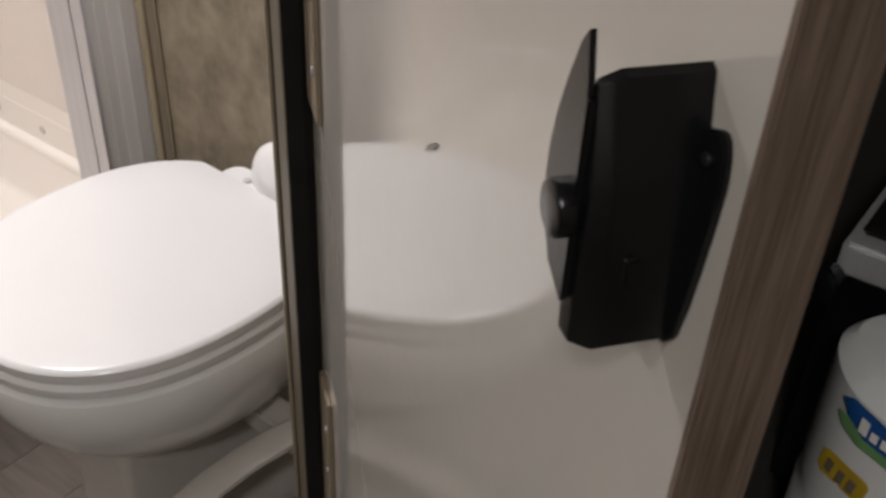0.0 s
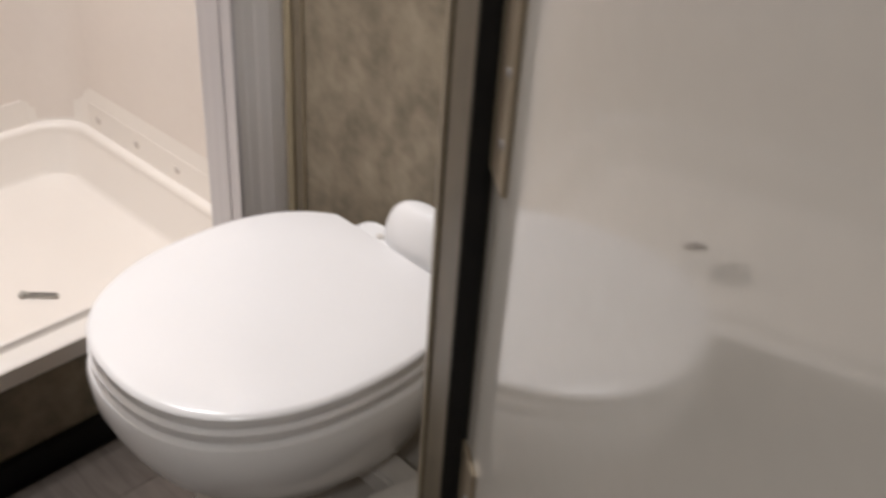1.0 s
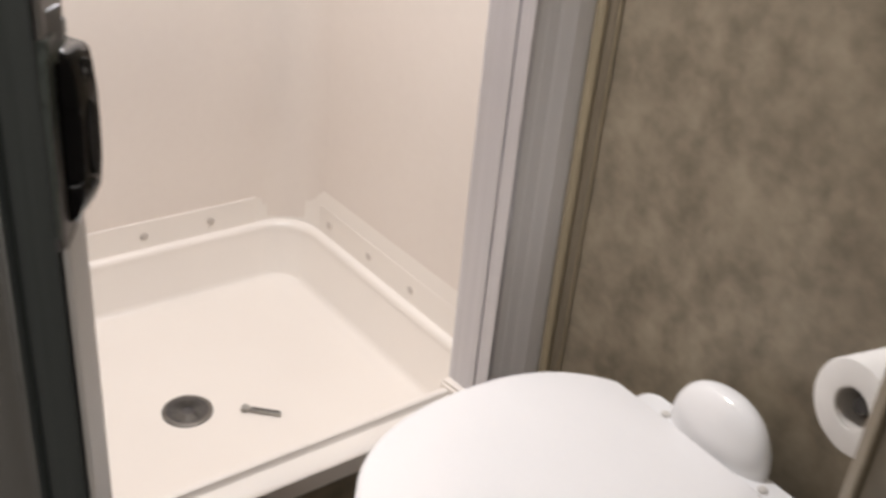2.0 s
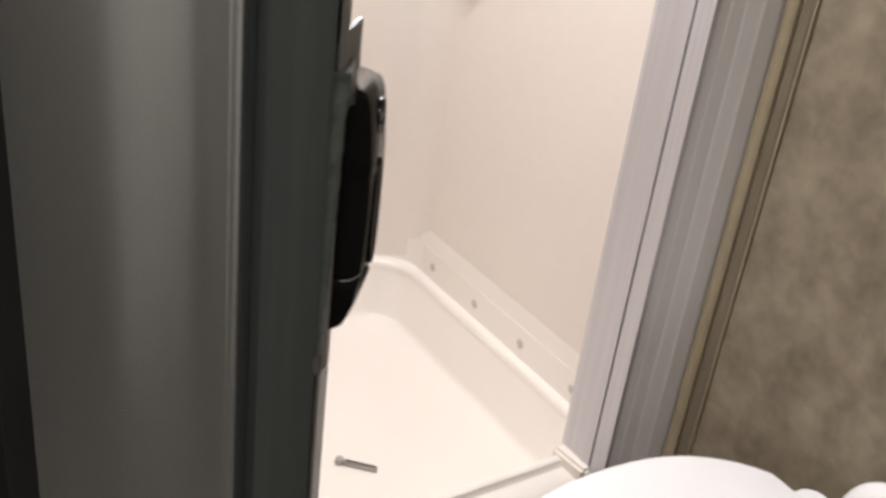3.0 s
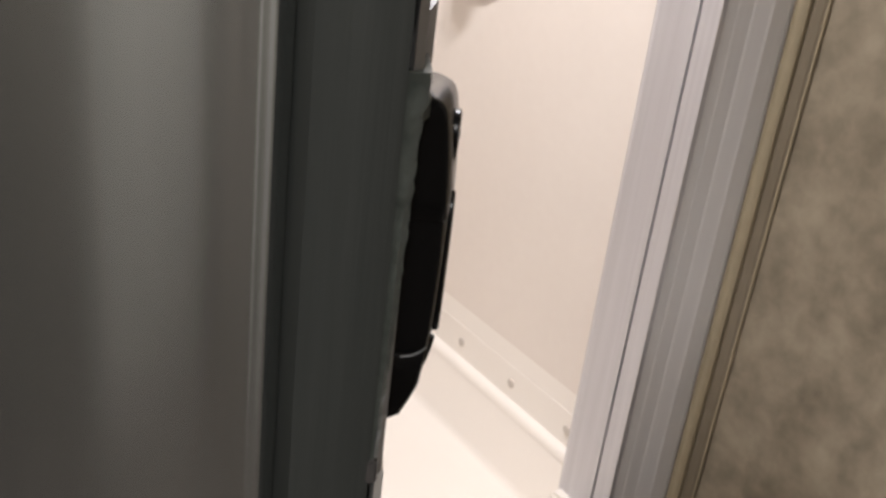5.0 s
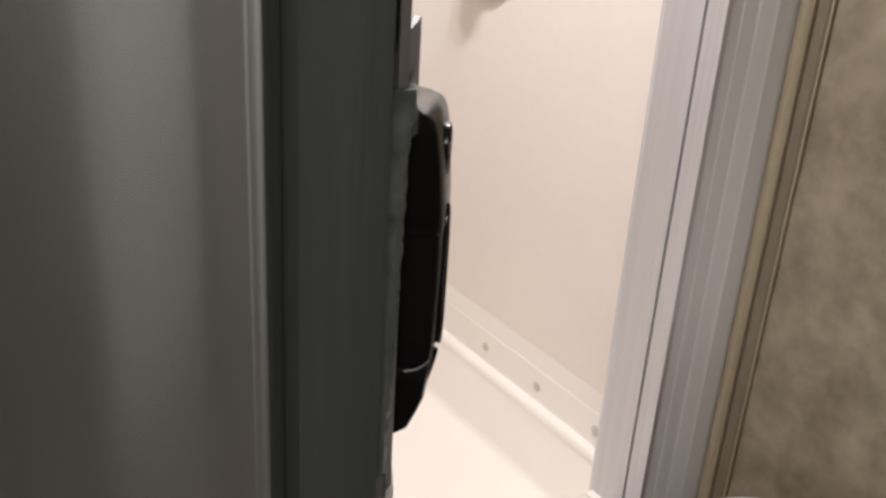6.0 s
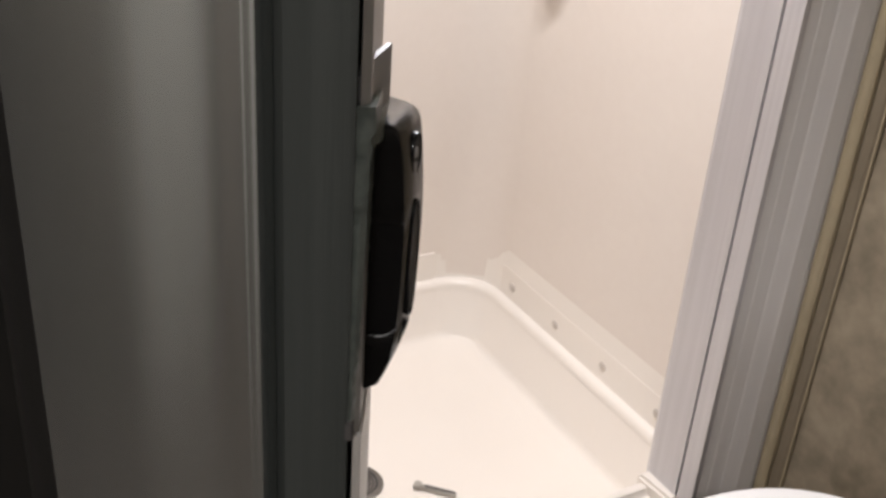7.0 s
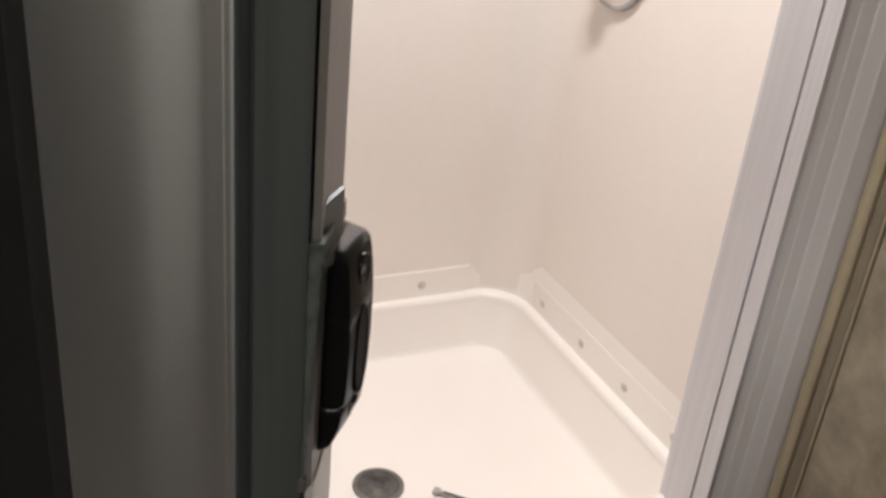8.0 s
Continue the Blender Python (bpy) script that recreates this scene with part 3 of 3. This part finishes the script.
# gasket with an uneven squeezed-out rim
random.seed(4)
rows = []
for k in range(45):
    t = -0.02 + 1.07 * k / 44
    z = HB + (HT - HB) * t
    x = foot(min(max(t, 0), 1)) + random.uniform(-0.0001, 0.0003) + (0.0006 if t > 0.97 else 0.0)
    y = random.uniform(0.0, 0.0008)
    rows.append([(-0.0006, 0.0002 + y, z), (x * 0.5, y + 0.0002, z), (x * 0.94, 0.0012 + y, z), (x, 0.0030 + y, z), (x, 0.030, z), (-0.0006, 0.031, z)])
part("gasket", loft(rows), GASKETCLEAR, handle, "frosted greenish gasket with an uneven rim", True)
rows = []
for k, (w, z) in enumerate(((1.0, -0.006), (1.0, -0.0026), (0.9, -0.0012), (0.62, 0.0004), (0.25, 0.0012))):
    x = 0.0048 * w
    rows.append([(0.0, 0.0035, HT + z), (x * 0.6, 0.004, HT + z), (x, 0.0085 + 0.0004 * k, HT + z), (x, 0.026, HT + z), (0.0, 0.027, HT + z)])
part("top_wedge", loft(rows), GASKETCLEAR, handle, "frosted greenish gasket", True)


def facet(t, across=0.5):
    """A place on the slanted outer facet of the grip, t of the way up, facing out."""
    x = rise(t)
    return pose(x - FACE_X * (1 - across), HY + FACE_Y * across, level(t), 0, 0, -math.degrees(math.atan2(FACE_X, FACE_Y)))


oval = lambda x, a, c: [(x, a * math.cos(k * math.pi / 12), c * math.sin(k * math.pi / 12)) for k in range(24)]


def recess(name, a, c, at, label):
    """A closed oval drawn as an opening: a thin raised lip and a black floor painted as its shade."""
    lip = part(name, loft([oval(-0.001, a + 0.0005, c + 0.0005), oval(0.0002, a + 0.0005, c + 0.0005), oval(0.0004, a + 0.0002, c + 0.0002), oval(0.0003, a, c), oval(-0.0008, a - 0.0002, c - 0.0002)], False, False), BLACKPLASTIC, handle, label, True, at)
    part("opening_shade", loft([oval(-0.001, a, c), oval(0.00012, a, c)]), SEALSHADE, lip, "", True)


recess("key_hole", 0.0036, 0.0046, facet(0.85, 0.55), "round key hole")
part("key_pin", disc(0.0012, 0, 0.0007, 14, 0.0003), CHROME, handle, "", True, facet(0.865, 0.45) @ pose(0.0001, 0, 0, 0, 90, 0))
recess("finger_slot", 0.0042, 0.0145, facet(0.47, 0.50), "dark finger slot")
recess("lower_slot", 0.0030, 0.0038, facet(0.16, 0.5) @ pose(-0.0002, 0, 0, 0, 16, 0), "dark lower slot")
# Steel-coloured sliver that draws the highlight along the lower grip seam.
bm = loft([[(x + 0.00012 * c, HY + 0.00012 * s, z + 0.00014 * s + 0.00014 * c) for c, s in ((1, 0), (0, 1), (-1, 0), (0, -1))] for x, z in ((0.0046, level(SEAM_LOW) - 0.0003), (0.0066, level(SEAM_LOW)), (0.0082, level(SEAM_LOW) + 0.0009), (0.0092, level(SEAM_LOW) + 0.0019))])
part("seam_glint", bm, CHROME, handle, "thin painted highlight on the lower seam")
part("foot_tab", block((-0.0006, -0.0006, HB - 0.0062), (0.0014, 0.0065, HB - 0.0010), 0.0004), GROOVE, handle, "dark grey tab")

catch = thing("door_catch", "bent satin steel catch above the handle", "catch", at=pose(MX, MY, 0, 0, 0, 60.5))
CATCH = [(-0.0016, 0.0034), (-0.0002, 0.0026), (0.0009, 0.0030), (0.0015, 0.0042), (0.0052, 0.0190), (0.0042, 0.0193), (0.0005, 0.0050), (-0.0001, 0.0042), (-0.0014, 0.0048)]
ZT = HT + 0.0114
bm = bmesh.new()
tops = [(x, y, ZT - 0.0026 * max(0.0, 1 - (y - 0.0026) / 0.0028) ** 2) for x, y in CATCH]
loft([[(x, y, HT - 0.001 + 0.0002 * (y > 0.01)) for x, y in CATCH], [(x, y, z - 0.0004) for x, y, z in tops], [(x + (0.0001 if y < 0.019 else 0), y, z) for x, y, z in tops]], bm=bm)
part("plate", bm, CHROME, catch, "", True)
part("pad", block((-0.0012, 0.0070, HT - 0.002), (0.0012, 0.0210, HT + 0.0126), 0.0006), SEALSHADE, catch, "black rubber pad")

# ---- cupboard top behind the door ----
counter = thing("cupboard", "dark cupboard with a plain top", "cupboard")
part("body", block((1.02, -0.50, 0.0), (1.95, -0.003, 0.628)), DARKPAINT, counter)
part("top", block((1.0, -0.52, 0.628), (1.97, -0.001, 0.653), 0.003), DARKPAINT, counter)
part("back_panel", block((1.0, -0.022, 0.653), (1.97, -0.002, 1.62)), DARKPAINT, counter)
pack = thing("tissue_pack", "white wrapped pack of tissue rolls with blue and yellow print", "tissue pack", at=pose(1.243, -0.392, 0.653, 0, 0, -1))
ringp = lambda r, z, wob: [((r + wob * math.sin(5 * a + 60 * z)) * math.cos(a), (r + wob * math.cos(4 * a - 40 * z)) * math.sin(a), z) for a in [k * math.pi / 24 for k in range(48)]]
part("wrap", loft([ringp(0.048, 0.0, 0.001), ringp(0.056, 0.008, 0.0012), ringp(0.057, 0.09, 0.0008), ringp(0.0545, 0.1, 0.001), ringp(0.057, 0.11, 0.001), ringp(0.0565, 0.186, 0.0012), ringp(0.049, 0.194, 0.002), ringp(0.024, 0.198, 0.003)]), WRAP, pack, "crinkled clear-white wrap", True)


def label_patch(name, points, material, parent, radius=0.0583):
    """A thin print that follows the round wrap; points are (degrees, height)."""
    bm = bmesh.new()
    rim = []
    for r in (radius, radius + 0.0004):
        rim.append([bm.verts.new((r * math.sin(radians(a)), -r * math.cos(radians(a)), z)) for a, z in points])
    n = len(points)
    for i in range(n):
        bm.faces.new((rim[0][i], rim[0][(i + 1) % n], rim[1][(i + 1) % n], rim[1][i]))
    bmesh.ops.triangulate(bm, faces=[bm.faces.new(rim[1])])
    return part(name, bm, material, parent)


label_patch("blue_print", [(-44, 0.1820), (-36, 0.1870), (-28, 0.1870), (-6, 0.1830), (19, 0.1850), (19, 0.1700), (-6, 0.1680), (-24, 0.1700), (-36, 0.1750)], BLUE, pack)
label_patch("green_print", [(-44, 0.1730), (-36, 0.1745), (-24, 0.1695), (-6, 0.1675), (19, 0.1695), (19, 0.1650), (-6, 0.1620), (-26, 0.1640), (-39, 0.1670)], GREEN, pack)
label_patch("yellow_print", [(-44, 0.1440), (-40, 0.1465), (-14, 0.1470), (-12, 0.1440), (-14, 0.1310), (-40, 0.1300), (-45, 0.1320)], YELLOW, pack)
for a0, a1, z0, z1 in ((-28, -23, 0.1820, 0.1730), (-21, -17, 0.1785, 0.1730), (-15, -11, 0.1785, 0.1730), (-8, -4, 0.1785, 0.1730)):
    label_patch("white_print", [(a0, z0), (a0, z1), (a1, z1), (a1, z0)], PAPER, pack, 0.0590)
for a0, a1 in ((-39, -33), (-30, -25), (-23, -18)):
    label_patch("dark_print", [(a0, 0.1345), (a0 + 1, 0.1430), (a1, 0.1430), (a1 - 1, 0.1345)], TRIMBROWN, pack, 0.0590)

radio = thing("appliance", "dark box with a bright steel rim", "appliance", at=pose(1.163, -0.33, 0.653))
part("case", block((0.0, 0.0, 0.0), (0.36, 0.24, 0.181), 0.004), BLACKPLASTIC, radio)
part("rim", block((-0.002, -0.004, 0.183), (0.362, 0.242, 0.206), 0.003), ALU, radio, "bright steel rim")
part("top", block((0.004, 0.010, 0.206), (0.356, 0.236, 0.212), 0.002), SEALSHADE, radio, "black top")
part("knob", disc(0.011, 0, 0.014, 20, 0.003), BLACKPLASTIC, radio, "", True, pose(-0.004, -0.005, 0.180, 90, 0, 0))

# ---- ceiling fixture ----
fix = thing("ceiling_light", "white ceiling light with two round lamps", "ceiling light", at=pose(-0.18, -0.40, CEIL, 0, 0, 23))
part("base", block((-0.16, -0.06, -0.02), (0.16, 0.06, 0.0), 0.006), CEILING, fix)
for lx in (-0.076, 0.076):
    part("lamp_cup", disc(0.045, -0.036, -0.0205, 28, 0.003, 0.038), ALUDULL, fix, "", True, pose(lx, 0, 0))

# Assumed fixtures around the added hallway fill lamps.
for hx, hy in HALL:
    hallfix = thing("hall_fill_mount", "unseen white ceiling light added in the hallway", "ceiling light", "hall lights", "", pose(hx, hy, CEIL))
    part("rim", disc(0.11, -0.036, 0.0, 36, 0.004, 0.095), ALUDULL, hallfix, "", True)

# ---- floor planks ----
boards = {}


def board(length):
    """One plank mesh for each length in use."""
    key = round(length, 3)
    if key not in boards:
        boards[key] = finish(block((0.001, 0.001, -0.006), (0.119, key - 0.001, 0.0), 0.0012, 1), "plank", PLANK)
    return boards[key]


for ix in range(-6, 19):
    py, far = -2.249, (-0.003 if ix >= 0 else -1.361)
    length = 0.75 - 0.25 * (ix % 3)
    while py < far - 0.02:
        length = min(length, far - py)
        ob = new("plank", board(length))
        ob.parent = room
        ob.matrix_local = pose(0.008 + 0.1175 * ix, py, 0)
        py += length
        length = 0.75
